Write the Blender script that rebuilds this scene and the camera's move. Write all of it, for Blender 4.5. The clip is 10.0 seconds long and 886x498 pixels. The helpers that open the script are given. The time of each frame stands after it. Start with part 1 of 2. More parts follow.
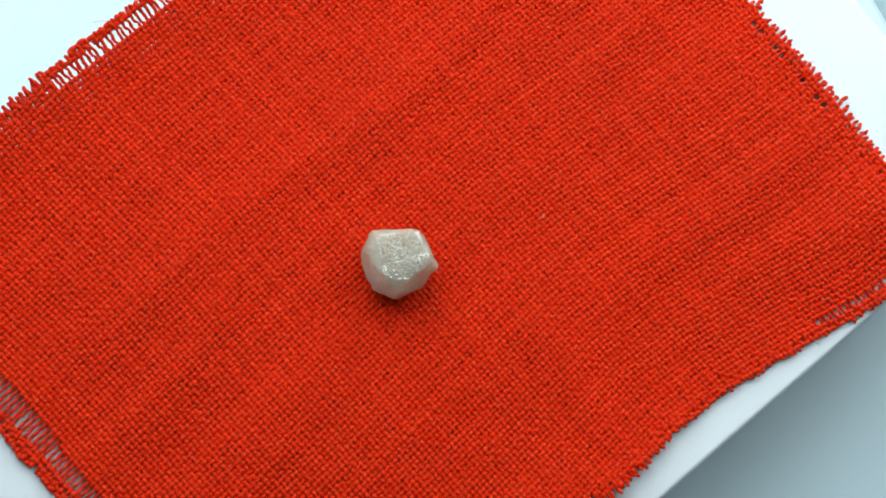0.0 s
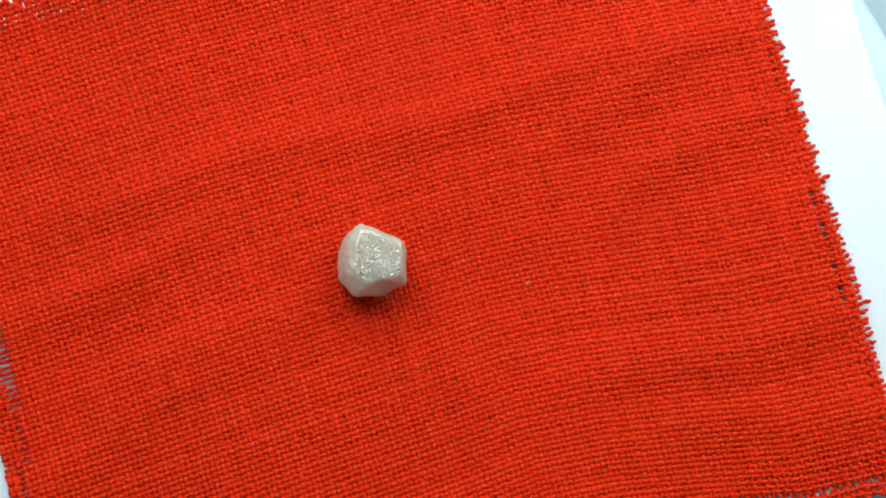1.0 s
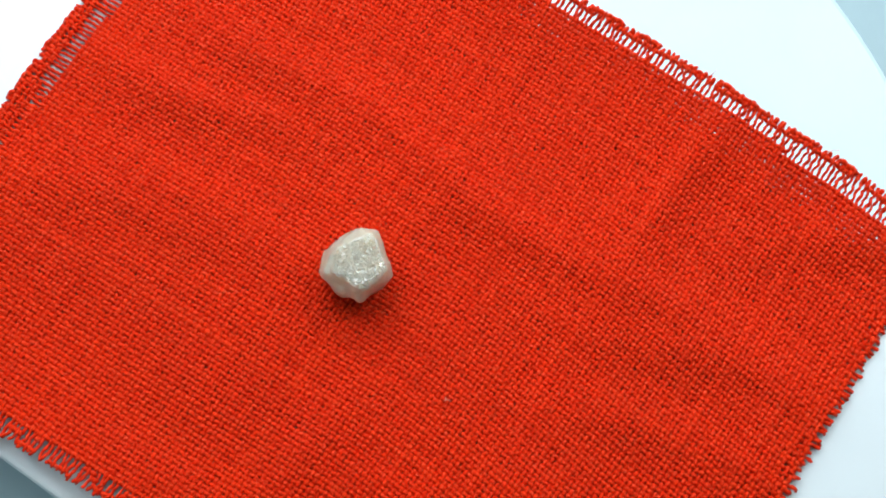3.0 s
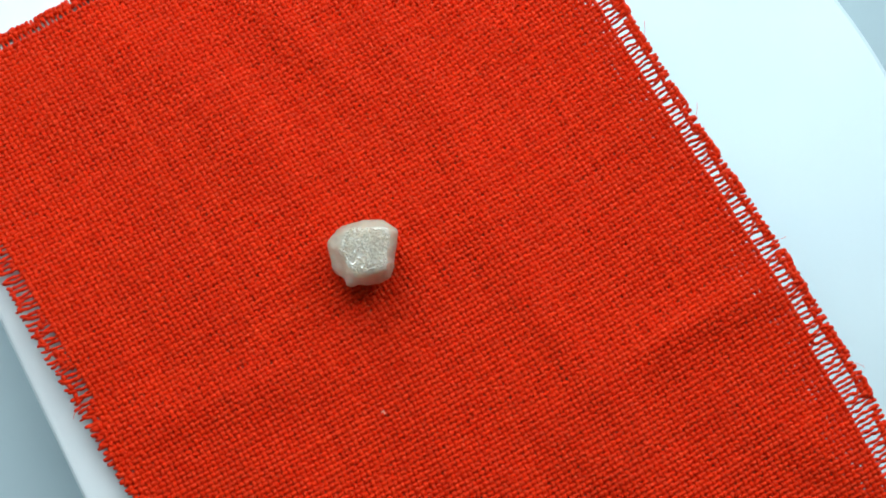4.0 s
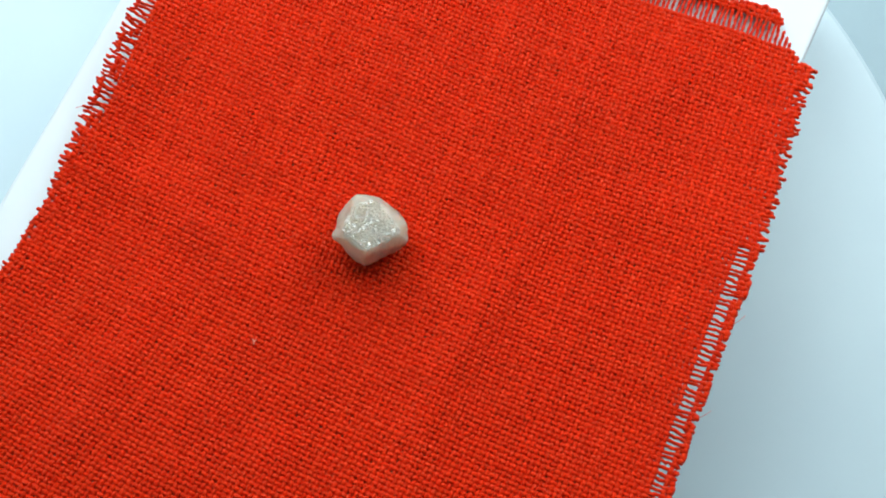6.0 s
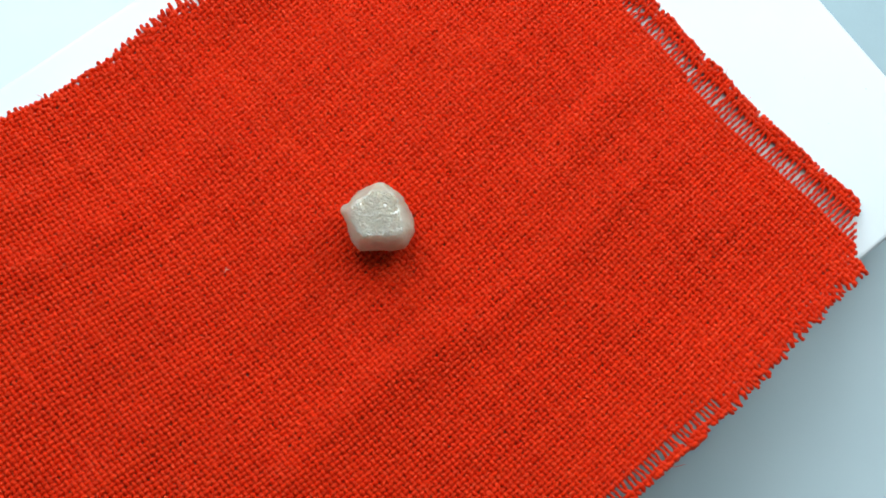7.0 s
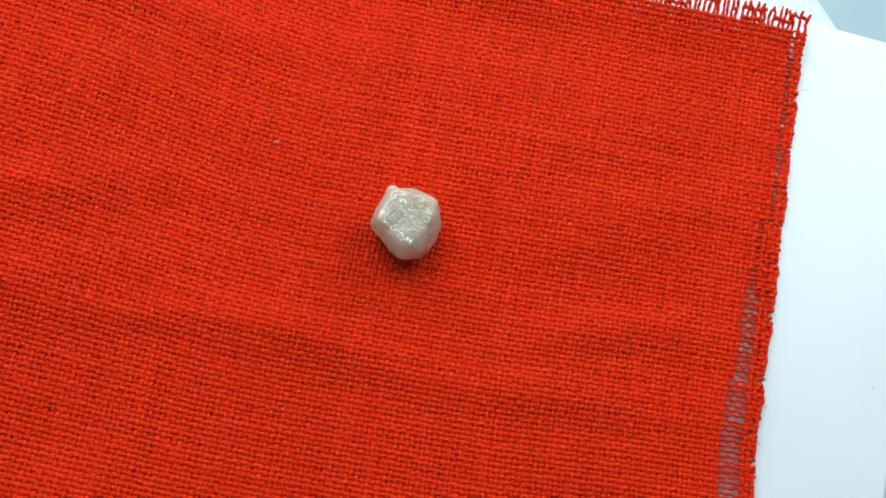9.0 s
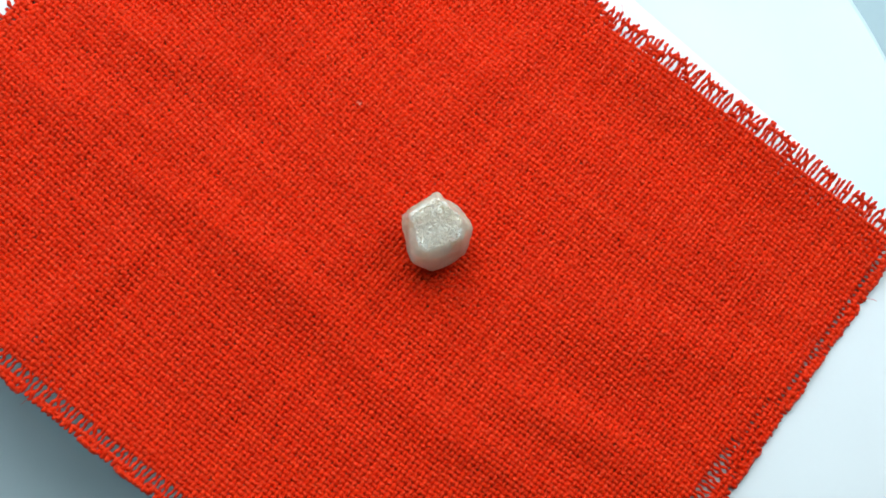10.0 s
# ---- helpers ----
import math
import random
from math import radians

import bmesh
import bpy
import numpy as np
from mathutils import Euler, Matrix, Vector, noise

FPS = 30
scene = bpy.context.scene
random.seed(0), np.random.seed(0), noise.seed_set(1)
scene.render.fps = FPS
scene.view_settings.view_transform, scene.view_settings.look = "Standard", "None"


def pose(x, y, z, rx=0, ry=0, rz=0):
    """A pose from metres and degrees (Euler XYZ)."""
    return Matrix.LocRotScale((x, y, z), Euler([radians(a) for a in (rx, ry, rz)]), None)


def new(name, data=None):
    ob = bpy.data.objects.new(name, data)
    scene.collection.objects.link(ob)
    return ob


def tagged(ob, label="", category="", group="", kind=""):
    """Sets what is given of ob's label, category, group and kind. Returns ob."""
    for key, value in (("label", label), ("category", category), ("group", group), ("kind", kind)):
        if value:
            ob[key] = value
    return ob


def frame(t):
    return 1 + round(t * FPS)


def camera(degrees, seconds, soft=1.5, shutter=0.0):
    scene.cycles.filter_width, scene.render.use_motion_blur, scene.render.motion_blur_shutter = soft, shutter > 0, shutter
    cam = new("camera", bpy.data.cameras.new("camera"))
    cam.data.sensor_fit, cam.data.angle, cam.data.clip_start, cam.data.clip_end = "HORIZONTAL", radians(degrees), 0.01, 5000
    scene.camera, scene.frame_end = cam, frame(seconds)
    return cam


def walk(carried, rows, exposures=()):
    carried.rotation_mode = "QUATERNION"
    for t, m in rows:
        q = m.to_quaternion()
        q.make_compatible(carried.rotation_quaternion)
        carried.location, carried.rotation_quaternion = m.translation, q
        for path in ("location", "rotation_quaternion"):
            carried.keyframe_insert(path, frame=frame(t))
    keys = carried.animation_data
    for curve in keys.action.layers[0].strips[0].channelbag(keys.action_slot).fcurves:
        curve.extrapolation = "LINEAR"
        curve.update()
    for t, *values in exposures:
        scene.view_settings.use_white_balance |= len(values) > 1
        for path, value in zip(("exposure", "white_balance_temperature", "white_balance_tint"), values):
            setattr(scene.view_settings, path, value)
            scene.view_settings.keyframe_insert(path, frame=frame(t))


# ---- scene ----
# A rough milky crystal on a frayed red linen cloth, which lies on a white
# carton on a slowly turning round platter.  The turning axis is x = y = 0,
# and z = 0 is the middle of the cloth.
cam = camera(35.0, 10.0, soft=1.7)
walk(cam, [
    (0, pose(-0.01149, -0.03462, 0.19572, 9.540, -5.748, 0.943)),
    (0.5, pose(-0.00902, -0.03560, 0.19574, 9.856, -5.324, 0.613)),
    (1, pose(-0.00670, -0.03701, 0.19521, 10.351, -4.808, 0.444)),
    (1.5, pose(-0.00570, -0.03877, 0.19532, 10.959, -4.525, 0.295)),
    (2, pose(-0.00605, -0.04087, 0.19525, 11.733, -4.470, -0.011)),
    (2.5, pose(-0.00682, -0.04185, 0.19521, 12.272, -4.543, -0.479)),
    (2.7, pose(-0.00680, -0.04197, 0.19509, 12.438, -4.535, -0.519)),
    (3.25, pose(-0.00616, -0.04318, 0.19437, 12.860, -4.184, -0.559)),
    (3.8, pose(-0.00539, -0.04414, 0.19474, 13.054, -3.767, -0.237)),
    (4, pose(-0.00546, -0.04414, 0.19543, 13.048, -3.764, 0.011)),
    (4.5, pose(-0.00613, -0.04385, 0.19660, 12.925, -3.877, -0.022)),
    (5, pose(-0.00658, -0.04403, 0.19641, 12.956, -4.072, -0.131)),
    (5.2, pose(-0.00645, -0.04442, 0.19606, 13.056, -4.104, 0.001)),
    (5.75, pose(-0.00587, -0.04642, 0.19474, 13.705, -4.082, 0.148)),
    (6.3, pose(-0.00607, -0.04856, 0.19367, 14.374, -4.275, 0.278)),
    (6.5, pose(-0.00668, -0.04887, 0.19352, 14.425, -4.516, 0.386)),
    (7, pose(-0.00909, -0.04872, 0.19337, 14.281, -5.206, 0.170)),
    (7.5, pose(-0.01109, -0.04861, 0.19377, 14.105, -5.753, 0.003)),
    (8, pose(-0.01305, -0.04805, 0.19439, 13.842, -6.247, -0.180)),
    (8.5, pose(-0.01465, -0.04710, 0.19495, 13.554, -6.601, -0.391)),
    (9, pose(-0.01600, -0.04652, 0.19533, 13.437, -6.838, -0.741)),
    (9.5, pose(-0.01735, -0.04488, 0.19452, 13.016, -6.965, -0.655)),
    (10, pose(-0.01764, -0.04169, 0.19472, 11.975, -6.786, 0.589)),
], exposures=[(0, -0.05), (1, 0.08), (2.5, 0.18), (3.4, 0.05), (4.5, -0.05), (7, 0.0), (9, 0.0), (10, 0.10)])

# Degrees by which platter, carton, cloth and crystal have turned.
SPIN = [(0, -0.00), (0.5, -12.56), (1, -25.15), (1.5, -37.80), (2, -50.50), (2.5, -63.25), (2.7, -68.39), (3.25, -82.60), (3.8, -97.03), (4, -102.31), (4.5, -115.50), (5, -128.74), (5.2, -134.06), (5.75, -148.69), (6.3, -163.28), (6.5, -168.59), (7, -181.77), (7.5, -194.92), (8, -208.03), (8.5, -221.14), (9, -234.24), (9.5, -247.42), (10, -260.73)]

# ---- world, added key and fill lamps, exposure ----
world = bpy.data.worlds.new("world")
scene.world = world
world.use_nodes = True
_nt = world.node_tree
_sky = _nt.nodes.new("ShaderNodeTexSky")
_sky.sky_type = "NISHITA"
_sky.sun_disc = False
_sky.sun_elevation = radians(40)
_sky.sun_rotation = radians(200)
_nt.links.new(_sky.outputs[0], _nt.nodes["Background"].inputs[0])
_nt.nodes["Background"].inputs[1].default_value = 0.12

# Unseen key lamps added close over the table; sloping ceiling square to SLOPE.
KEY_LIGHT_AT = Vector((0.06, 0.170, 0.19))
SLOPE = Matrix.Translation(KEY_LIGHT_AT) @ Matrix.Rotation(radians(-40.6), 4, "X")   # local z points out and up
KEY_PANELS = ((-0.26, -0.03), (0.03, 0.26))   # the two lamp panels, x from and to
KEY_LOW, KEY_HIGH = -0.15, 0.15        # along the slope
KEY_WATTS = 1.20
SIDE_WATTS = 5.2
for _x0, _x1 in KEY_PANELS:
    _l = bpy.data.lights.new("added_key_light", "AREA")
    _l.shape, _l.size, _l.size_y = "RECTANGLE", _x1 - _x0, KEY_HIGH - KEY_LOW
    _l.energy, _l.color = KEY_WATTS, (0.81, 0.95, 1.0)
    new("added_key_light", _l).matrix_world = SLOPE @ pose((_x0 + _x1) / 2, 0, 0.03)
# a larger unseen fill lamp, added in the side wall
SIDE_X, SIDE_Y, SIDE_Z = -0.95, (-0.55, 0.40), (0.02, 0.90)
_l = bpy.data.lights.new("added_side_fill", "AREA")
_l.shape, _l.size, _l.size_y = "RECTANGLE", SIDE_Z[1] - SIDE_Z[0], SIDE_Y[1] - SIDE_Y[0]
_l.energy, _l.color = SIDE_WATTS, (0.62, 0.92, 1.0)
new("added_side_fill", _l).matrix_world = pose(SIDE_X - 0.05, sum(SIDE_Y) / 2, sum(SIDE_Z) / 2, 0, -90, 0)


# ---- materials ----
def material(name, rough=0.6, metal=0.0):
    m = bpy.data.materials.new(name)
    m.use_nodes = True
    b = m.node_tree.nodes["Principled BSDF"]
    b.inputs["Roughness"].default_value = rough
    b.inputs["Metallic"].default_value = metal
    return m, m.node_tree, b


def noise_node(nt, scale, detail=3.0, rough=0.55, stretch=None, turn=0.0):
    tc = nt.nodes.new("ShaderNodeTexCoord")
    n = nt.nodes.new("ShaderNodeTexNoise")
    n.inputs["Scale"].default_value = scale
    n.inputs["Detail"].default_value = detail
    n.inputs["Roughness"].default_value = rough
    if stretch:
        mp = nt.nodes.new("ShaderNodeMapping")
        mp.inputs["Scale"].default_value = stretch
        mp.vector_type = "TEXTURE" if turn else "POINT"
        mp.inputs["Rotation"].default_value = (0, 0, radians(turn))
        nt.links.new(tc.outputs["Object"], mp.inputs[0])
        nt.links.new(mp.outputs[0], n.inputs["Vector"])
    else:
        nt.links.new(tc.outputs["Object"], n.inputs["Vector"])
    return n


def ramp(nt, source, stops):
    r = nt.nodes.new("ShaderNodeValToRGB")
    e = r.color_ramp.elements
    e[0].position, e[0].color = stops[0][0], (*stops[0][1], 1)
    e[1].position, e[1].color = stops[-1][0], (*stops[-1][1], 1)
    for pos, col in stops[1:-1]:
        x = e.new(pos)
        x.color = (*col, 1)
    nt.links.new(source, r.inputs[0])
    return r


def mix(nt, a, b, factor, blend="MIX"):
    n = nt.nodes.new("ShaderNodeMix")
    n.data_type, n.blend_type = "RGBA", blend
    if isinstance(factor, float):
        n.inputs[0].default_value = factor
    else:
        nt.links.new(factor, n.inputs[0])
    for sock, v in ((n.inputs[6], a), (n.inputs[7], b)):
        if isinstance(v, tuple):
            sock.default_value = (*v, 1)
        else:
            nt.links.new(v, sock)
    return n.outputs[2]


def bump(nt, bsdf, height, strength, distance):
    b = nt.nodes.new("ShaderNodeBump")
    b.inputs["Strength"].default_value = strength
    b.inputs["Distance"].default_value = distance
    nt.links.new(height, b.inputs["Height"])
    nt.links.new(b.outputs[0], bsdf.inputs["Normal"])
    return b


def linen_material(name, turn):
    """Dyed flax yarn; turn: the way, in degrees, in which its fibres run."""
    m, nt, b = material(name, 0.31)
    info = nt.nodes.new("ShaderNodeObjectInfo")
    yarn = ramp(nt, info.outputs["Random"], [(0.0, (0.71, 0.013, 0.0010)), (0.5, (0.77, 0.016, 0.0012)), (1.0, (0.82, 0.022, 0.0016))])
    patch = noise_node(nt, 45, 2)
    fade = ramp(nt, patch.outputs[0], [(0.3, (0.92, 0.92, 0.92)), (0.7, (1.0, 1.0, 1.0))])
    col = mix(nt, yarn.outputs[0], fade.outputs[0], 1.0, "MULTIPLY")
    # long fibres in the yarn; the paler streaks paint in its thin highlights
    fibre = noise_node(nt, 1.0, 3, 0.6, (1 / 1100, 1 / 7500, 1 / 7500), turn)
    pale = ramp(nt, fibre.outputs[0], [(0.54, (0.0, 0.0, 0.0)), (0.76, (0.6, 0.6, 0.6))])
    col = mix(nt, col, (0.93, 0.10, 0.026), pale.outputs[0])
    nt.links.new(col, b.inputs["Base Color"])
    b.inputs["Specular IOR Level"].default_value = 0.58
    b.inputs["Specular Tint"].default_value = (1.0, 0.38, 0.16, 1)
    b.inputs["Sheen Weight"].default_value = 0.12
    b.inputs["Sheen Roughness"].default_value = 0.4
    b.inputs["Sheen Tint"].default_value = (1.0, 0.20, 0.10, 1)
    bump(nt, b, fibre.outputs[0], 0.9, 0.00016)
    # thin flax lets some light through
    glow = nt.nodes.new("ShaderNodeBsdfTranslucent")
    nt.links.new(col, glow.inputs["Color"])
    both = nt.nodes.new("ShaderNodeMixShader")
    both.inputs[0].default_value = 0.15
    nt.links.new(b.outputs[0], both.inputs[1])
    nt.links.new(glow.outputs[0], both.inputs[2])
    nt.links.new(both.outputs[0], nt.nodes["Material Output"].inputs["Surface"])
    return m


def carton_material():
    m, nt, b = material("white_coated_card", 0.42)
    tone = ramp(nt, noise_node(nt, 30, 3).outputs[0], [(0.3, (0.63, 0.64, 0.645)), (0.7, (0.67, 0.68, 0.68))])
    nt.links.new(tone.outputs[0], b.inputs["Base Color"])
    bump(nt, b, noise_node(nt, 900, 4).outputs[0], 0.12, 0.0001)
    return m


def platter_material():
    m, nt, b = material("white_plastic", 0.38)
    tone = ramp(nt, noise_node(nt, 18, 4).outputs[0], [(0.3, (0.50, 0.59, 0.62)), (0.7, (0.545, 0.635, 0.655))])
    nt.links.new(tone.outputs[0], b.inputs["Base Color"])
    bump(nt, b, noise_node(nt, 700, 3).outputs[0], 0.08, 0.0001)
    return m


def crystal_material():
    m, nt, b = material("milky_crystal", 0.16)
    tone = ramp(nt, noise_node(nt, 300, 4).outputs[0], [(0.3, (0.50, 0.43, 0.325)), (0.7, (0.64, 0.56, 0.44))])
    nt.links.new(tone.outputs[0], b.inputs["Base Color"])
    b.inputs["IOR"].default_value = 1.7
    b.inputs["Subsurface Weight"].default_value = 1.0
    b.inputs["Subsurface Radius"].default_value = (1.0, 0.85, 0.7)
    b.inputs["Subsurface Scale"].default_value = 0.006
    b.inputs["Transmission Weight"].default_value = 0.35
    # etched, pitted skin: strong on the upper face, faint on the flanks
    geo = nt.nodes.new("ShaderNodeNewGeometry")
    sep = nt.nodes.new("ShaderNodeSeparateXYZ")
    nt.links.new(geo.outputs["Normal"], sep.inputs[0])
    up = nt.nodes.new("ShaderNodeMapRange")
    up.inputs["From Min"].default_value, up.inputs["From Max"].default_value = 0.80, 0.95
    up.inputs["To Min"].default_value, up.inputs["To Max"].default_value = 0.03, 1.0
    nt.links.new(sep.outputs["Z"], up.inputs["Value"])
    matt = nt.nodes.new("ShaderNodeMapRange")
    matt.inputs["To Min"].default_value, matt.inputs["To Max"].default_value = 0.34, 0.30
    nt.links.new(up.outputs[0], matt.inputs["Value"])
    nt.links.new(matt.outputs[0], b.inputs["Roughness"])
    pits = noise_node(nt, 3000, 2, 0.55)
    bp = bump(nt, b, pits.outputs[0], 1.0, 0.0002)
    nt.links.new(up.outputs[0], bp.inputs["Strength"])
    # bright glints of the fine facets
    gloss = nt.nodes.new("ShaderNodeMapRange")
    gloss.inputs["To Min"].default_value, gloss.inputs["To Max"].default_value = 0.0, 1.0
    nt.links.new(up.outputs[0], gloss.inputs["Value"])
    nt.links.new(gloss.outputs[0], b.inputs["Coat Weight"])
    b.inputs["Coat Roughness"].default_value = 0.05
    b.inputs["Coat IOR"].default_value = 2.2
    return m


def painted(name, dark, light, rough, scale, relief=0.05):
    m, nt, b = material(name, rough)
    tone = ramp(nt, noise_node(nt, scale, 4).outputs[0], [(0.3, dark), (0.7, light)])
    nt.links.new(tone.outputs[0], b.inputs["Base Color"])
    bump(nt, b, noise_node(nt, scale * 12, 3).outputs[0], relief, 0.002)
    return m


CLOTH_TURN = 43.3        # degrees by which the cloth lies turned
LINEN_ALONG, LINEN_ACROSS = linen_material("red_linen_warp", CLOTH_TURN), linen_material("red_linen_weft", CLOTH_TURN + 90)
CARD = carton_material()
PLASTIC = platter_material()
CRYSTAL = crystal_material()
TABLE = painted("pale_blue_grey_laminate", (0.25, 0.335, 0.365), (0.30, 0.385, 0.41), 0.42, 25)
WALL = painted("white_wall_paint", (0.70, 0.70, 0.68), (0.76, 0.76, 0.74), 0.8, 4)
FLOOR = painted("grey_floor", (0.22, 0.21, 0.20), (0.30, 0.29, 0.27), 0.5, 6)
FRAME = painted("white_leg_paint", (0.74, 0.74, 0.73), (0.80, 0.80, 0.79), 0.4, 10)
LINT = painted("pale_lint", (0.62, 0.22, 0.15), (0.74, 0.34, 0.25), 0.9, 4000)
SPECK = painted("dark_dust", (0.10, 0.10, 0.11), (0.18, 0.18, 0.18), 0.9, 4000)


# ---- mesh helpers ----
def part(name, bm, mat, parent=None, label="", smooth=False):
    me = bpy.data.meshes.new(name)
    bm.to_mesh(me)
    bm.free()
    me.materials.append(mat)
    if smooth:
        me.shade_smooth()
    ob = new(name, me)
    ob.parent = parent
    return tagged(ob, label)


def box_bm(x0, x1, y0, y1, z0, z1, bevel=0.0, segments=2):
    bm = bmesh.new()
    bmesh.ops.create_cube(bm, size=1)
    bmesh.ops.scale(bm, verts=bm.verts, vec=(x1 - x0, y1 - y0, z1 - z0))
    bmesh.ops.translate(bm, verts=bm.verts, vec=((x0 + x1) / 2, (y0 + y1) / 2, (z0 + z1) / 2))
    if bevel:
        bmesh.ops.bevel(bm, geom=bm.edges[:], offset=bevel, segments=segments, affect="EDGES", profile=0.5)
    return bm


def lathe_bm(profile, steps):
    """A closed turned body from (radius, z) pairs, from the axis out and back."""
    bm = bmesh.new()
    rings = []
    for r, z in profile:
        if r < 1e-6:
            rings.append([bm.verts.new((0, 0, z))])
        else:
            rings.append([bm.verts.new((r * math.cos(2 * math.pi * k / steps), r * math.sin(2 * math.pi * k / steps), z)) for k in range(steps)])
    for a, b in zip(rings, rings[1:]):
        for k in range(steps):
            q = [a[k % len(a)], a[(k + 1) % len(a)], b[(k + 1) % len(b)], b[k % len(b)]]
            q = list(dict.fromkeys(q))
            if len(q) > 2:
                bm.faces.new(q)
    bmesh.ops.recalc_face_normals(bm, faces=bm.faces[:])
    return bm


# ---- the room: out of view, added to bounce the light ----
CARTON_TOP, PLATTER_TOP, TABLE_TOP = -0.0008, -0.0259, -0.0450
FLOOR_Z, CEIL_Z = TABLE_TOP - 0.75, 1.75
X0, X1, Y0, Y1 = -0.95, 2.0, -3.0, 1.6


def build_room():
    tagged(part("floor", box_bm(X0, X1, Y0, Y1, FLOOR_Z - 0.1, FLOOR_Z), FLOOR), "plain grey floor of the room", "floor", kind="structure")
    tagged(part("ceiling", box_bm(X0, X1, Y0, -1.2, CEIL_Z, CEIL_Z + 0.1), WALL), "plain white painted ceiling", "ceiling", kind="structure")
    west = tagged(new("wall_west"), "unseen white wall with an opening for the added fill lamp", "wall", kind="structure")
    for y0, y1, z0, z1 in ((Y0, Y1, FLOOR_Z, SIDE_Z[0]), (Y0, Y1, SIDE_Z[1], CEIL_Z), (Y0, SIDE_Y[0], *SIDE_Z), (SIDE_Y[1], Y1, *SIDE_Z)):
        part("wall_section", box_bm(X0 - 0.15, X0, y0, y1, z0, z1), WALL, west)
    tagged(part("wall_east", box_bm(X1, X1 + 0.15, Y0, Y1, FLOOR_Z, CEIL_Z), WALL), "plain white painted wall", "wall", kind="structure")
    tagged(part("wall_south", box_bm(X0, X1, Y0 - 0.15, Y0, FLOOR_Z, CEIL_Z), WALL), "plain white painted wall", "wall", kind="structure")
    # added sloping wall, unseen: below, above, beside and between the two lamp panels
    wall = tagged(new("wall_north"), "unseen white sloping wall with openings for the added key lamps", "wall", kind="structure")
    (a0, a1), (b0, b1) = KEY_PANELS
    lo, hi, w0, w1 = -2.1, 2.4, X0 - KEY_LIGHT_AT.x, X1 - KEY_LIGHT_AT.x
    for x0, x1, y0, y1 in ((w0, w1, lo, KEY_LOW), (w0, w1, KEY_HIGH, hi), (w0, a0, KEY_LOW, KEY_HIGH),
                           (a1, b0, KEY_LOW, KEY_HIGH), (b1, w1, KEY_LOW, KEY_HIGH)):
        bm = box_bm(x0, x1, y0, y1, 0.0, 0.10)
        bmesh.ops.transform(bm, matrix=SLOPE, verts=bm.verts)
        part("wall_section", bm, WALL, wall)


def build_table():
    table = tagged(new("table"), "pale blue-grey laminate table under the turntable", "table")
    part("tabletop", box_bm(-0.7, 0.7, -0.75, 0.42, TABLE_TOP - 0.03, TABLE_TOP, 0.003), TABLE, table)
    for x in (-0.64, 0.64):
        for y in (-0.69, 0.36):
            part("leg", box_bm(x - 0.025, x + 0.025, y - 0.025, y + 0.025, FLOOR_Z, TABLE_TOP - 0.0301, 0.003), FRAME, table)


build_room()
build_table()


# ---- turntable and carton ----
PLATTER_R = 0.0953
PLATTER_OFF = (0.0022, 0.0003)     # the disc sits a little off its axis


def build_turntable():
    tt = tagged(new("turntable"), "round white plastic display turntable, slowly turning", "turntable")
    r, z = PLATTER_R, PLATTER_TOP
    disc = lathe_bm([(0, z), (r - 0.0012, z), (r - 0.0004, z - 0.0004), (r, z - 0.0012), (r, z - 0.0075), (r - 0.002, z - 0.0095), (0, z - 0.0095)], 160)
    bmesh.ops.translate(disc, verts=disc.verts, vec=(*PLATTER_OFF, 0))
    part("platter", disc, PLASTIC, tt)
    part("base", lathe_bm([(0, z - 0.0099), (r - 0.012, z - 0.0099), (r - 0.006, z - 0.0125), (r - 0.006, TABLE_TOP + 0.0002), (0, TABLE_TOP + 0.0002)], 120), PLASTIC, tt)
    return tt


CARTON_TURN = 40.3


def build_carton():
    ct = tagged(new("carton"), "flat white card gift box lying on the turntable", "box")
    turn = pose(0, 0, 0, 0, 0, CARTON_TURN)
    for name, inset, z0, z1, bev in (("lid", 0.0, PLATTER_TOP + 0.006, CARTON_TOP, 0.0007), ("tray", 0.0012, PLATTER_TOP + 0.0001, PLATTER_TOP + 0.0059, 0.0004)):
        bm = box_bm(-0.0785 + inset, 0.0790 - inset, -0.0526 + inset, 0.0430 - inset, z0, z1, bev, 3)
        bmesh.ops.transform(bm, matrix=turn, verts=bm.verts)
        part(name, bm, CARD, ct)
    return ct


# ---- cloth ----
PITCH = 0.757            # millimetres from yarn to yarn
# the cut edges, in millimetres along (a) and across (b) the cloth
EDGE_SOUTH = ((-57, -20, 0, 12, 22, 35, 47, 63), (-48.2, -47.8, -47.2, -46.8, -48.0, -50.9, -53.9, -55.5))
EDGE_NORTH = ((-60, -38, -20, 25, 50, 67), (46.2, 47.2, 48.4, 48.6, 48.2, 46.6))
CORNER_CUT = ((-60, -56, -52, -48), (38.6, 41.6, 45.0, 60.0))     # one corner is cut off slantwise
EDGE_WEST = ((-48, -30, 0, 20, 38), (-56.4, -56.8, -57.0, -56.9, -58.4))
EDGE_EAST = ((-56, -41, -20, 0, 20, 47), (61.1, 61.9, 63.5, 64.6, 65.3, 66.4))
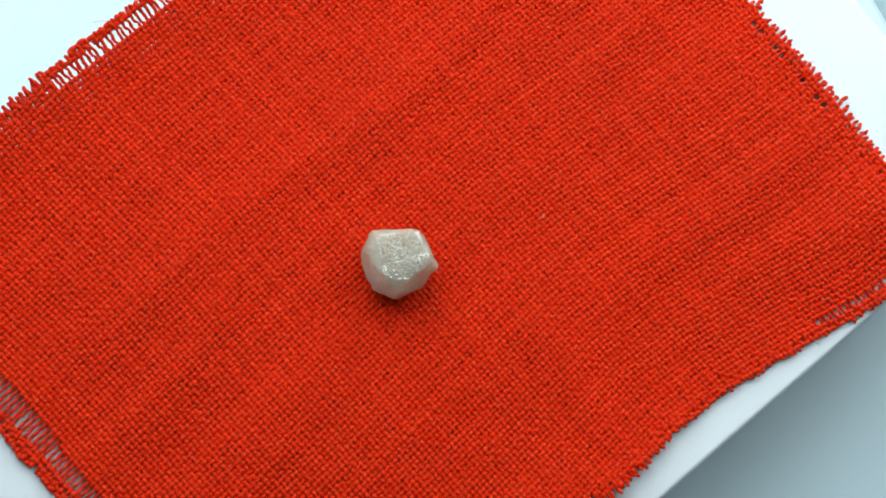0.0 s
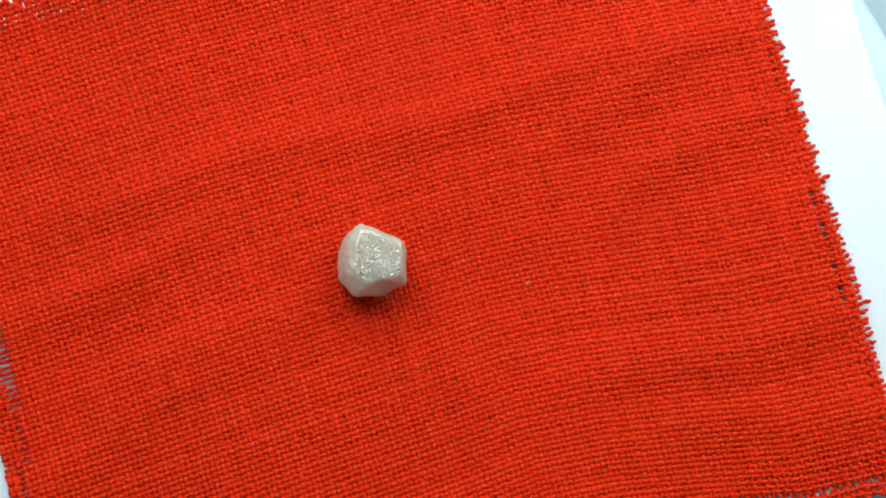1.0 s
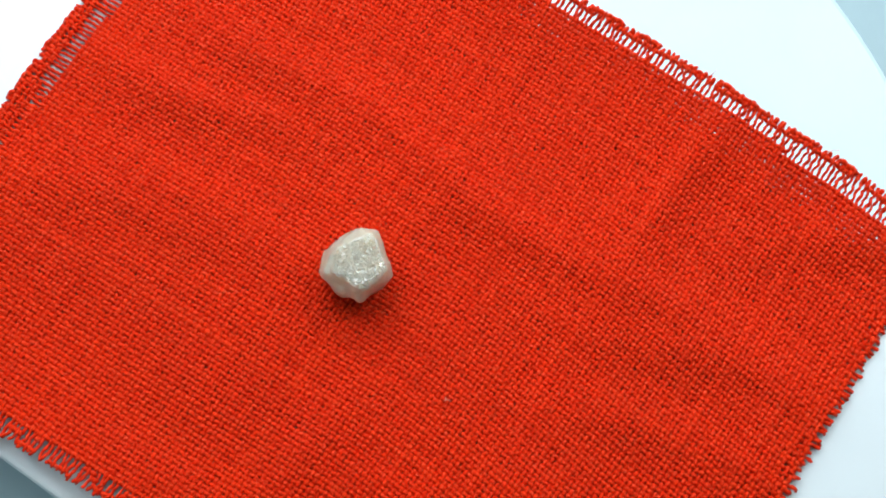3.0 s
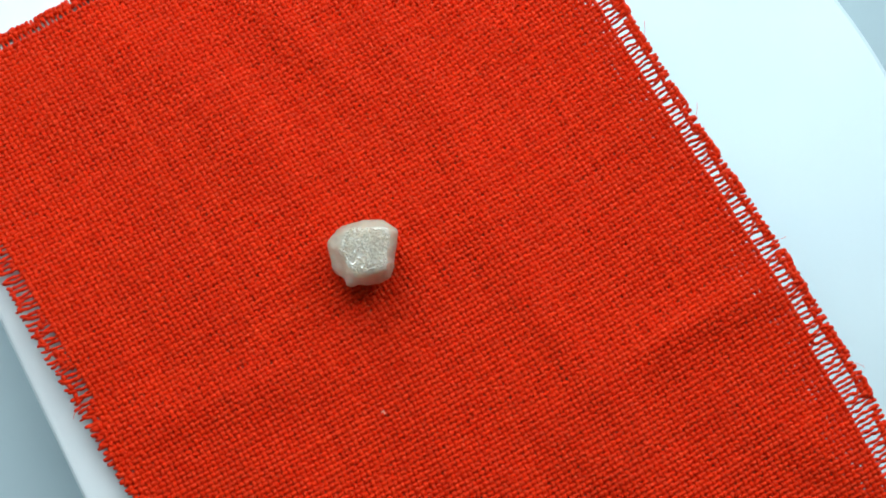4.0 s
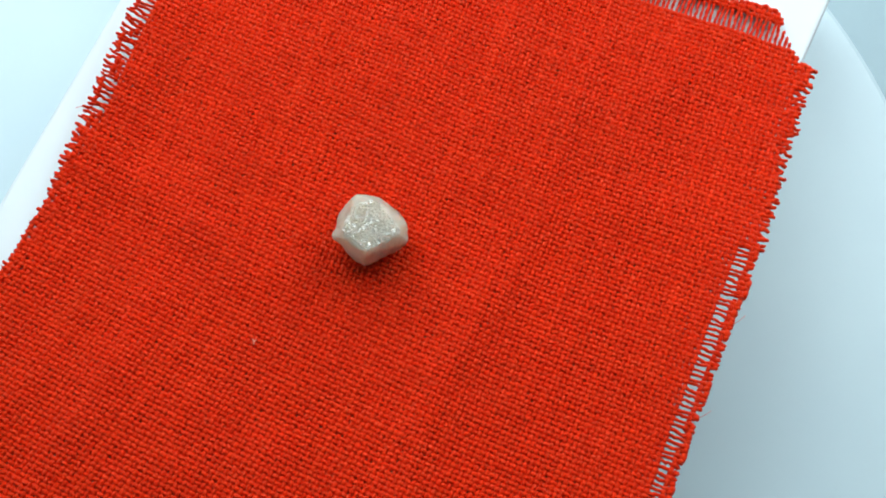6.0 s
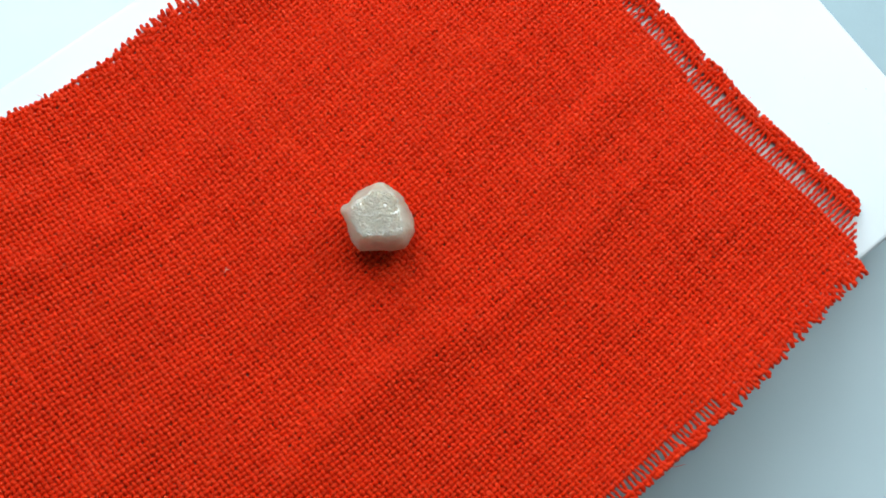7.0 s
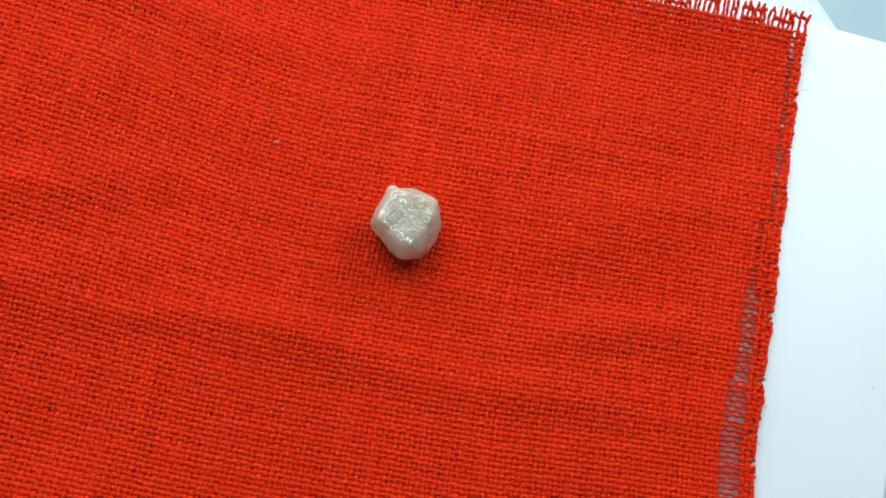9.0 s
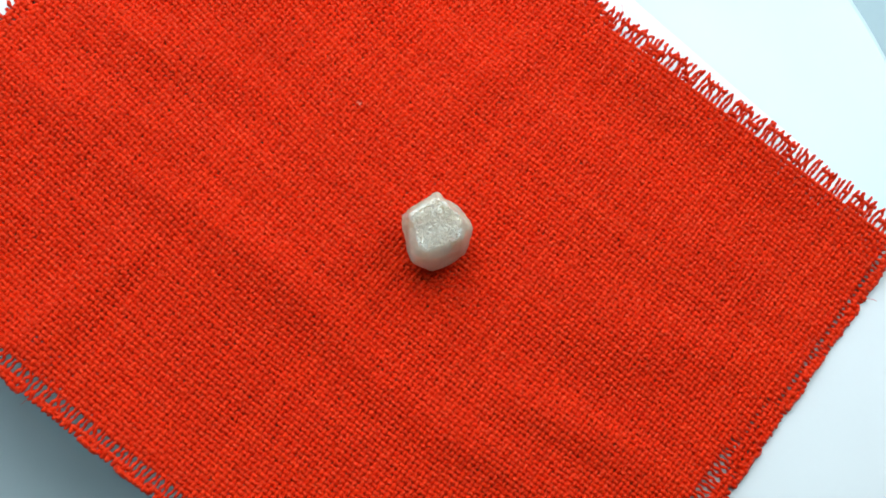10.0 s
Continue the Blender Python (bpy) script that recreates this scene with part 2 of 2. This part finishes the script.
# soft creases: centre a, b, direction in degrees, half length, height, half width (mm)
CREASES = (
    (14, 15.5, 0, 40, 0.75, 2.2), (38, -29, -1, 26, 0.70, 2.6), (44, -40, -7, 20, 0.60, 2.4), (-28, -7, 2, 14, 0.55, 2.2),
    (-30, 17.5, 6, 12, 0.50, 2.2), (48, 12, 12, 16, 0.55, 2.2), (48, -1, 6, 20, 0.65, 2.4), (-32, -13, 20, 20, 0.65, 2.4),
    (-36, 6, 10, 16, 0.70, 2.0), (31, 34, 94, 14, 0.90, 2.2), (6, -31, 86, 14, 0.60, 2.4), (-13, -42, 8, 10, 0.50, 2.2),
    (-46, 32, 150, 14, 0.50, 3.0), (56, 38, 40, 14, 0.60, 3.0), (-20, 36, 100, 12, 0.45, 3.0),
)
_rng = np.random.default_rng(7)
_WAVES = [(*(_rng.normal(size=2) / s), _rng.uniform(0, 6.28), w) for s, w in ((24, .16), (20, .16), (15, .12), (12, .10), (9, .07), (7, .05), (6, .04))]


def cloth_relief(a, b):
    """Height of the cloth's middle plane in millimetres."""
    z = np.zeros_like(a)
    for ka, kb, ph, w in _WAVES:
        z = z + w * np.sin(ka * a * 2 + kb * b * 2 + ph)
    for ca, cb, d, length, h, width in CREASES:
        c, s = math.cos(radians(d)), math.sin(radians(d))
        u, v = (a - ca) * c + (b - cb) * s, -(a - ca) * s + (b - cb) * c
        v = v + 1.5 * np.sin(u / 9.0 + ca)
        z = z + 1.1 * h * np.exp(-(u / length) ** 2 - (v / (1.45 * width)) ** 2)
    near = np.exp(-((a + 2.2) ** 2 + (b + 3.6) ** 2) / 90.0)
    z = np.maximum(z, -0.30) * (1 - near)
    # the long edges curl up a little
    z = z + (2.4 + 1.2 * np.exp(-((a + 17) / 18) ** 2)) * (np.clip((b - 30) / 19, 0, 1) ** 2) + 2.8 * (np.clip((-b - 34) / 15, 0, 1) ** 2) * np.clip((20 - a) / 30, 0, 1)
    return z


def cloth_place(s, r):
    a0, b0 = -57 + 122 * s, -48 + 97 * r
    west, east = np.interp(b0, *EDGE_WEST), np.interp(b0, *EDGE_EAST)
    a = west + (east - west) * s
    south, north = np.interp(a, *EDGE_SOUTH), np.interp(a, *EDGE_NORTH)
    b = south + (north - south) * r
    return a, b


def tube(points, half_w, half_h, across):
    """A yarn: an oval tube along points, with across the unit sideways ways."""
    n, k = len(points), 6
    # a narrow ridge above, a broader belly below
    wide = np.array([1.0, 0.46, -0.46, -1.0, -1.14, 1.14])
    high = np.array([-0.05, 0.95, 0.95, -0.05, -0.70, -0.70])
    up = np.array([0, 0, 1.0])
    v = points[:, None, :] + (wide[None, :, None] * across[:, None, :]) * half_w[:, None, None] + high[None, :, None] * up * half_h[:, None, None]
    i = np.arange(n - 1)[:, None] * k
    j = np.arange(k)[None, :]
    quads = np.stack([i + j, i + (j + 1) % k, i + k + (j + 1) % k, i + k + j], -1).reshape(-1, 4)
    faces = quads[:, ::-1].tolist() + [list(range(k)), list(range((n - 1) * k, n * k))[::-1]]
    return v.reshape(-1, 3), faces


NA, NB = 162, 129        # yarns across a and across b


def broken(index, lo, hi, keep, gone):
    """An outer yarn of which only shorter pieces are left between lo and hi."""
    rng, spans, at = random.Random(index * 31 + round(lo * 100)), [], lo
    while at < hi:
        end = min(hi, at + rng.uniform(0.4, 1.6) * keep)
        spans.append((at, end))
        at = end + rng.uniform(0.4, 1.6) * gone
    return spans


def keep_spans(index, count, along):
    """The stretches, from 0 to 1, over which a yarn is still in place: near the
    frayed edges some have been pulled out."""
    low, high = index, count - 1 - index
    if along == "b":                                   # yarns beside the west and east edges
        if low == 0:
            return broken(3, 0.0, 1.0, 0.07, 0.030)
        if low == 1:
            return broken(8, 0.0, 1.0, 0.16, 0.012)
        if low in (3, 4):
            return [(0.0, 0.46)] if low == 3 else [(0.0, 0.34)]
        if low in (2, 5):
            return [(0.34, 1.0)] if low == 2 else [(0.0, 0.42)]
        if low == 6:
            return [(0.0, 0.60)]
        if high == 2:
            return [(0.0, 0.26)] + broken(5, 0.29, 0.42, 0.02, 0.03) + [(0.43, 1.0)]
    else:                                              # beside the south and north edges
        if high == 0:
            return broken(4, 0.0, 1.0, 0.05, 0.035)
        if high == 1:
            return broken(9, 0.0, 1.0, 0.10, 0.018)
        if high in (2, 3):
            return [(0.0, 0.30)]
        if high == 4:
            return [(0.0, 0.80)]
        if low == 0:
            return broken(6, 0.0, 0.50, 0.03, 0.035) + [(0.51, 1.0)]
        if low == 1:
            return broken(7, 0.02, 0.50, 0.02, 0.06) + [(0.47, 1.0)]
        if low == 2:
            return broken(2, 0.06, 0.46, 0.02, 0.05) + [(0.46, 0.80)]
    return [(0.0, 1.0)]


def lattice(s, r):
    """The weave thins to an open lattice along one end of the south edge."""
    return 0.55 * np.clip((s - 0.74) / 0.10, 0, 1) * np.clip((0.085 - r) / 0.04, 0, 1)


def pulled(c, s, r, along, other):
    """1 where a yarn runs bare over a place from which its cross yarns are gone."""
    high = other - 1 - c
    if along == "b":
        north = (high > 1.4) & (high < np.where(s > 0.80, 4.6, np.where(s > 0.3, 3.6, 1.0)))
        south = ((c > 1.4) & (c < 2.6) & (s > 0.80)) | ((c < 2.6) & (s < 0.47))
        return np.maximum((north | south).astype(float), np.maximum(lattice(s, r), 0.6 * ((c < -0.4) | (high < -0.4))))
    west = (c > 1.4) & (c < np.where(r > 0.6, 6.6, np.where(r > 0.44, 5.6, np.where(r > 0.34, 3.6, 2.6))))
    west = west | ((high > 1.4) & (high < 2.6) & (r > 0.26) & (r < 0.43))
    return np.maximum(west.astype(float), np.maximum(lattice(s, r), 0.6 * ((c < -0.4) | (high < -0.4))))


def build_cloth():
    cloth = tagged(new("cloth"), "frayed square of coarse red linen spread on the white box", "cloth")
    rng = np.random.default_rng(11)
    rot = np.array([[math.cos(radians(CLOTH_TURN)), -math.sin(radians(CLOTH_TURN))], [math.sin(radians(CLOTH_TURN)), math.cos(radians(CLOTH_TURN))]])
    for along, count, other in (("b", NA, NB), ("a", NB, NA)):
        drift = rng.normal(0, 0.040, count)              # uneven spacing, in pitches
        thick = np.clip(rng.normal(1.0, 0.07, count), 0.86, 1.25)
        pair = rng.uniform(0.0, 0.16, count) * np.where(np.arange(count) % 2, 1, -1)
        for index in range(count):
            for lo, hi in keep_spans(index, count, along):
                spread = ((0.5, 1.3), (0.25, 0.6)) if along == "b" else ((0.25, 0.6), (1.2, 2.5))
                if along == "b" and index < 0.3 * count:
                    spread = ((0.5, 1.3), (0.9, 1.8))
                if along == "b" and index < 0.55 * count:
                    spread = ((0.8, 1.7), spread[1])
                ends = [rng.uniform(*e) * (1.0 if rng.random() > 0.03 else 1.4) for e in spread]
                c0 = lo * (other - 1) - (0 if lo > 0 else ends[0] * 0.9)
                c1 = hi * (other - 1) + (0 if hi < 1 else ends[1] * 0.9)
                c = np.arange(math.ceil(c0 * 2) / 2, math.floor(c1 * 2) / 2 + 0.01, 0.5)
                c = np.concatenate([[c0], c, [c1]])
                c = c[np.concatenate([[True], np.diff(c) > 0.02])]
                wob = 0.045 * np.sin(c * 0.31 + index * 1.7) + 0.05 * np.sin(c * 0.083 + index * 0.9)
                wob = wob + rng.normal(0, 0.055, len(c))
                edge = np.minimum(c, other - 1 - c)
                loose = np.clip(1.2 - edge / 5.0, 0, 1)
                wob = wob + loose * (0.09 * np.sin(c * 1.9 + index * 2.3) + 0.16 * np.sin(c * 0.6 + index * 7.1))
                wob = wob + pair[index] * np.clip(1.4 - edge / 4.0, 0, 1)      # bare ends lie together in twos
                ix = index + drift[index] + wob
                ix = ix + np.where((c < -0.2) | (c > other - 0.8), rng.normal(0, 0.16), 0.0)
                side = min(index, count - 1 - index)
                if side < 3:                            # the outermost yarns hang loose and wander
                    wave = rng.uniform(0, 6.28, 3)
                    ix = ix + (0.42 - 0.1 * side) * (np.sin(c * 0.21 + wave[0]) * 0.5 + np.sin(c * 0.53 + wave[1]) * 0.35 + np.sin(c * 1.1 + wave[2]) * 0.25)
                bare = pulled(c, *((ix / (count - 1), c / (other - 1)) if along == "b" else (c / (other - 1), ix / (count - 1))), along, other)
                ix = ix + 0.08 * bare * np.cos(np.pi * (c + index))      # the crimp stays in the bare yarn
                s, r = (ix / (count - 1), c / (other - 1)) if along == "b" else (c / (other - 1), ix / (count - 1))
                a, b = cloth_place(s, r)
                ok = b <= np.interp(a, *CORNER_CUT)
                if ok.sum() < 4:
                    continue
                a, b, c, s, r, loose = (q[ok] for q in (a, b, c, s, r, loose))
                crimp = np.cos(np.pi * (c + index + (0 if along == "b" else 1)))
                z = cloth_relief(a, b) + 0.265 * crimp + loose * rng.normal(0, 0.05, len(c))
                slub = 1 + 0.06 * np.sin(c * 0.23 + index * 5.1) + rng.normal(0, 0.07, len(c))
                fat = rng.random() < 0.3
                if fat:
                    at = rng.uniform(0, other)
                    slub = slub + 0.35 * np.exp(-((c - at) / rng.uniform(2, 6)) ** 2)
                hw = 0.288 * thick[index] * slub * (1 + 0.08 * loose) * (1.20 - 0.20 * crimp ** 2)    # drawn flat between the crossings
                hh = 0.225 * thick[index] * slub
                thin = pulled(c, s, r, along, other)
                hw *= 1 - 0.36 * thin
                hh *= 1 - 0.15 * thin
                hw[[0, -1]] *= 0.6
                hh[[0, -1]] *= 0.6
                xy = np.stack([a, b], 1) @ rot.T
                pts = np.concatenate([xy, z[:, None]], 1) / 1000
                way = np.gradient(pts[:, :2], axis=0)
                way /= np.linalg.norm(way, axis=1)[:, None] + 1e-12
                across = np.stack([-way[:, 1], way[:, 0], np.zeros(len(way))], 1)
                v, f = tube(pts, hw / 1000, hh / 1000, across)
                name = "warp_thread" if along == "a" else "weft_thread"
                me = bpy.data.meshes.new(name)
                me.from_pydata(v.tolist(), [], f)
                me.materials.append(LINEN_ALONG if along == "a" else LINEN_ACROSS)
                me.shade_smooth()
                new(name, me).parent = cloth
    return cloth


# ---- crystal ----
def build_crystal():
    girdle = [(6.1, -4.4), (5.2, -1.1), (3.8, 0.8), (-2.8, 0.3), (-4.6, -2.5), (-3.4, -5.8), (-2.2, -7.7), (1.0, -9.2), (4.7, -7.2)]
    top = [(-2.0, -1.0), (3.1, -0.1), (5.3, -4.2), (2.3, -7.1), (-1.1, -6.4)]
    cx, cy = 0.9, -4.0
    pts = [(cx + (x - cx) * 0.74, cy + (y - cy) * 0.74, 0.0) for x, y in girdle]
    for x, y in girdle:                     # one flank slopes, the others stand
        k = 1.0 if x < 0 and y < -4 else 0.95
        pts.append((cx + (x - cx) * k, cy + (y - cy) * k, 1.8))
    for n, (x, y) in enumerate(girdle):
        k = 0.86 if x < 0 and y < -2 else 1.0
        pts.append((cx + (x - cx) * k, cy + (y - cy) * k, 4.4 + 0.5 * math.sin(n * 2.2)))
    pts += [(x, y, 6.9 + 0.06 * x) for x, y in top]
    bm = bmesh.new()
    for q in pts:
        bm.verts.new(Vector(q) / 1000)
    got = bmesh.ops.convex_hull(bm, input=bm.verts[:])
    bmesh.ops.delete(bm, geom=list({g for g in got["geom_interior"] + got["geom_unused"] if isinstance(g, bmesh.types.BMVert)}), context="VERTS")
    bmesh.ops.triangulate(bm, faces=bm.faces[:])
    for step in range(6):
        bmesh.ops.subdivide_edges(bm, edges=[e for e in bm.edges if e.calc_length() > 0.00028], cuts=1, use_grid_fill=True)
        bmesh.ops.triangulate(bm, faces=bm.faces[:])
        if step == 2:                       # worn edges
            for _ in range(3):
                bmesh.ops.smooth_vert(bm, verts=bm.verts[:], factor=0.5, use_axis_x=True, use_axis_y=True, use_axis_z=True)
    bm.normal_update()
    rng = random.Random(3)
    moves = []
    for v in bm.verts:
        q = v.co * 1000
        d = 0.26 * noise.noise(q * 0.42 + Vector((3, 7, 1))) + 0.13 * noise.noise(q * 1.0 + Vector((5, 1, 2))) + 0.05 * noise.noise(q * 2.6)
        # one blunt horn at the girdle
        d += 0.65 * math.exp(-((q - Vector((6.0, -4.6, 4.6))).length / 1.15) ** 2)
        # etched upper face: short worm-like ridges
        up = min(1.0, max(0.0, (v.normal.z - 0.80) / 0.15))
        w = q + 0.35 * Vector((noise.noise(q * 1.7), noise.noise(q * 1.7 + Vector((9, 0, 0))), 0))
        d += (0.004 + 0.060 * up) * (0.5 - 2.0 * abs(noise.noise(w * 2.9))) + 0.13 * up * rng.uniform(-1, 1)
        moves.append(v.normal * d / 1000)
    for v, d in zip(bm.verts, moves):
        v.co += d
    low = min(v.co.z for v in bm.verts)
    bmesh.ops.translate(bm, verts=bm.verts, vec=(0, 0, 0.00030 - low))
    bm.normal_update()
    for f in bm.faces:                      # crisp little facets above, waxy flanks below
        f.smooth = f.calc_center_median().z < 0.0062
    return tagged(part("crystal", bm, CRYSTAL), "rough milky white crystal with a sparkling pitted top, on red linen", "crystal")


def build_lint():
    bm = bmesh.new()
    for k, (dx, dy, ang) in enumerate(((0, 0, 20), (0.25, 0.15, 75), (0.1, -0.2, 140))):
        part_bm = box_bm(-0.00028, 0.00028, -0.00005, 0.00005, -0.00004, 0.00004, 0.00002, 1)
        bmesh.ops.transform(part_bm, matrix=pose(0.02178 + dx / 1000, 0.0039 + dy / 1000, 0.00075, 0, 8 * k, ang), verts=part_bm.verts)
        me = bpy.data.meshes.new("tmp")
        part_bm.to_mesh(me)
        part_bm.free()
        bm.from_mesh(me)
        bpy.data.meshes.remove(me)
    return tagged(part("lint_fleck", bm, LINT), "tiny pale fleck of lint on the red linen", "lint")


def build_fibres(parent):
    """Single hairs of flax that stand off the frayed edges."""
    rng = np.random.default_rng(5)
    rot = np.array([[math.cos(radians(CLOTH_TURN)), -math.sin(radians(CLOTH_TURN))], [math.sin(radians(CLOTH_TURN)), math.cos(radians(CLOTH_TURN))]])
    for k in range(14):
        side, f = k % 4, rng.uniform(0.04, 0.96)
        s, r = ((f, 0.0), (f, 1.0), (0.0, f), (1.0, f))[side]
        a, b = cloth_place(np.array([s]), np.array([r]))
        out = ((0, -1), (0, 1), (-1, 0), (1, 0))[side]
        length, bend, lean = rng.uniform(0.8, 1.8), rng.uniform(-0.9, 0.9), rng.uniform(-0.8, 0.8)
        u = np.linspace(-0.6, 1, 9)
        along = u * length
        side_way = lean * along + bend * u * u * length
        pa = a[0] + out[0] * along + out[1] * side_way
        pb = b[0] + out[1] * along + out[0] * side_way
        z = cloth_relief(pa, pb) + 0.35 + rng.uniform(0, 0.3) * u
        xy = np.stack([pa, pb], 1) @ rot.T
        pts = np.concatenate([xy, z[:, None]], 1) / 1000
        way = np.gradient(pts[:, :2], axis=0)
        way /= np.linalg.norm(way, axis=1)[:, None] + 1e-12
        across = np.stack([-way[:, 1], way[:, 0], np.zeros(len(way))], 1)
        w = np.full(len(u), 0.000028)
        v, f = tube(pts, w, w, across)
        me = bpy.data.meshes.new("loose_fibre")
        me.from_pydata(v.tolist(), [], f)
        me.materials.append(LINEN_ALONG)
        me.shade_smooth()
        new("loose_fibre", me).parent = parent


def build_dust():
    """Dark grains of dust on the carton's lid."""
    made = []
    for x, y, size in ((-57.5, -46.5, 0.22), (-66.0, -24.0, 0.16), (-62.5, -31.0, 0.12), (-72.0, -30.0, 0.14), (70.5, 30.0, 0.13)):
        bm = bmesh.new()
        bmesh.ops.create_icosphere(bm, subdivisions=1, radius=size / 2000)
        for v in bm.verts:
            v.co *= 1 + 0.4 * noise.noise(v.co * 9000 + Vector((x, y, 0)))
            v.co.z *= 0.6
        bmesh.ops.translate(bm, verts=bm.verts, vec=(x / 1000, y / 1000, CARTON_TOP + size / 4000))
        made.append(tagged(part("dust_grain", bm, SPECK), "tiny dark grain of dust on the white box", "dust", "dust on the box"))
    return made


turntable = build_turntable()
carton = build_carton()
cloth = build_cloth()
crystal = build_crystal()
lint = build_lint()
build_fibres(cloth)
dust = build_dust()


def motions():
    for thing in (turntable, carton, cloth, crystal, lint, *dust):
        walk(thing, [(t, pose(0, 0, 0, 0, 0, d)) for t, d in SPIN])


motions()
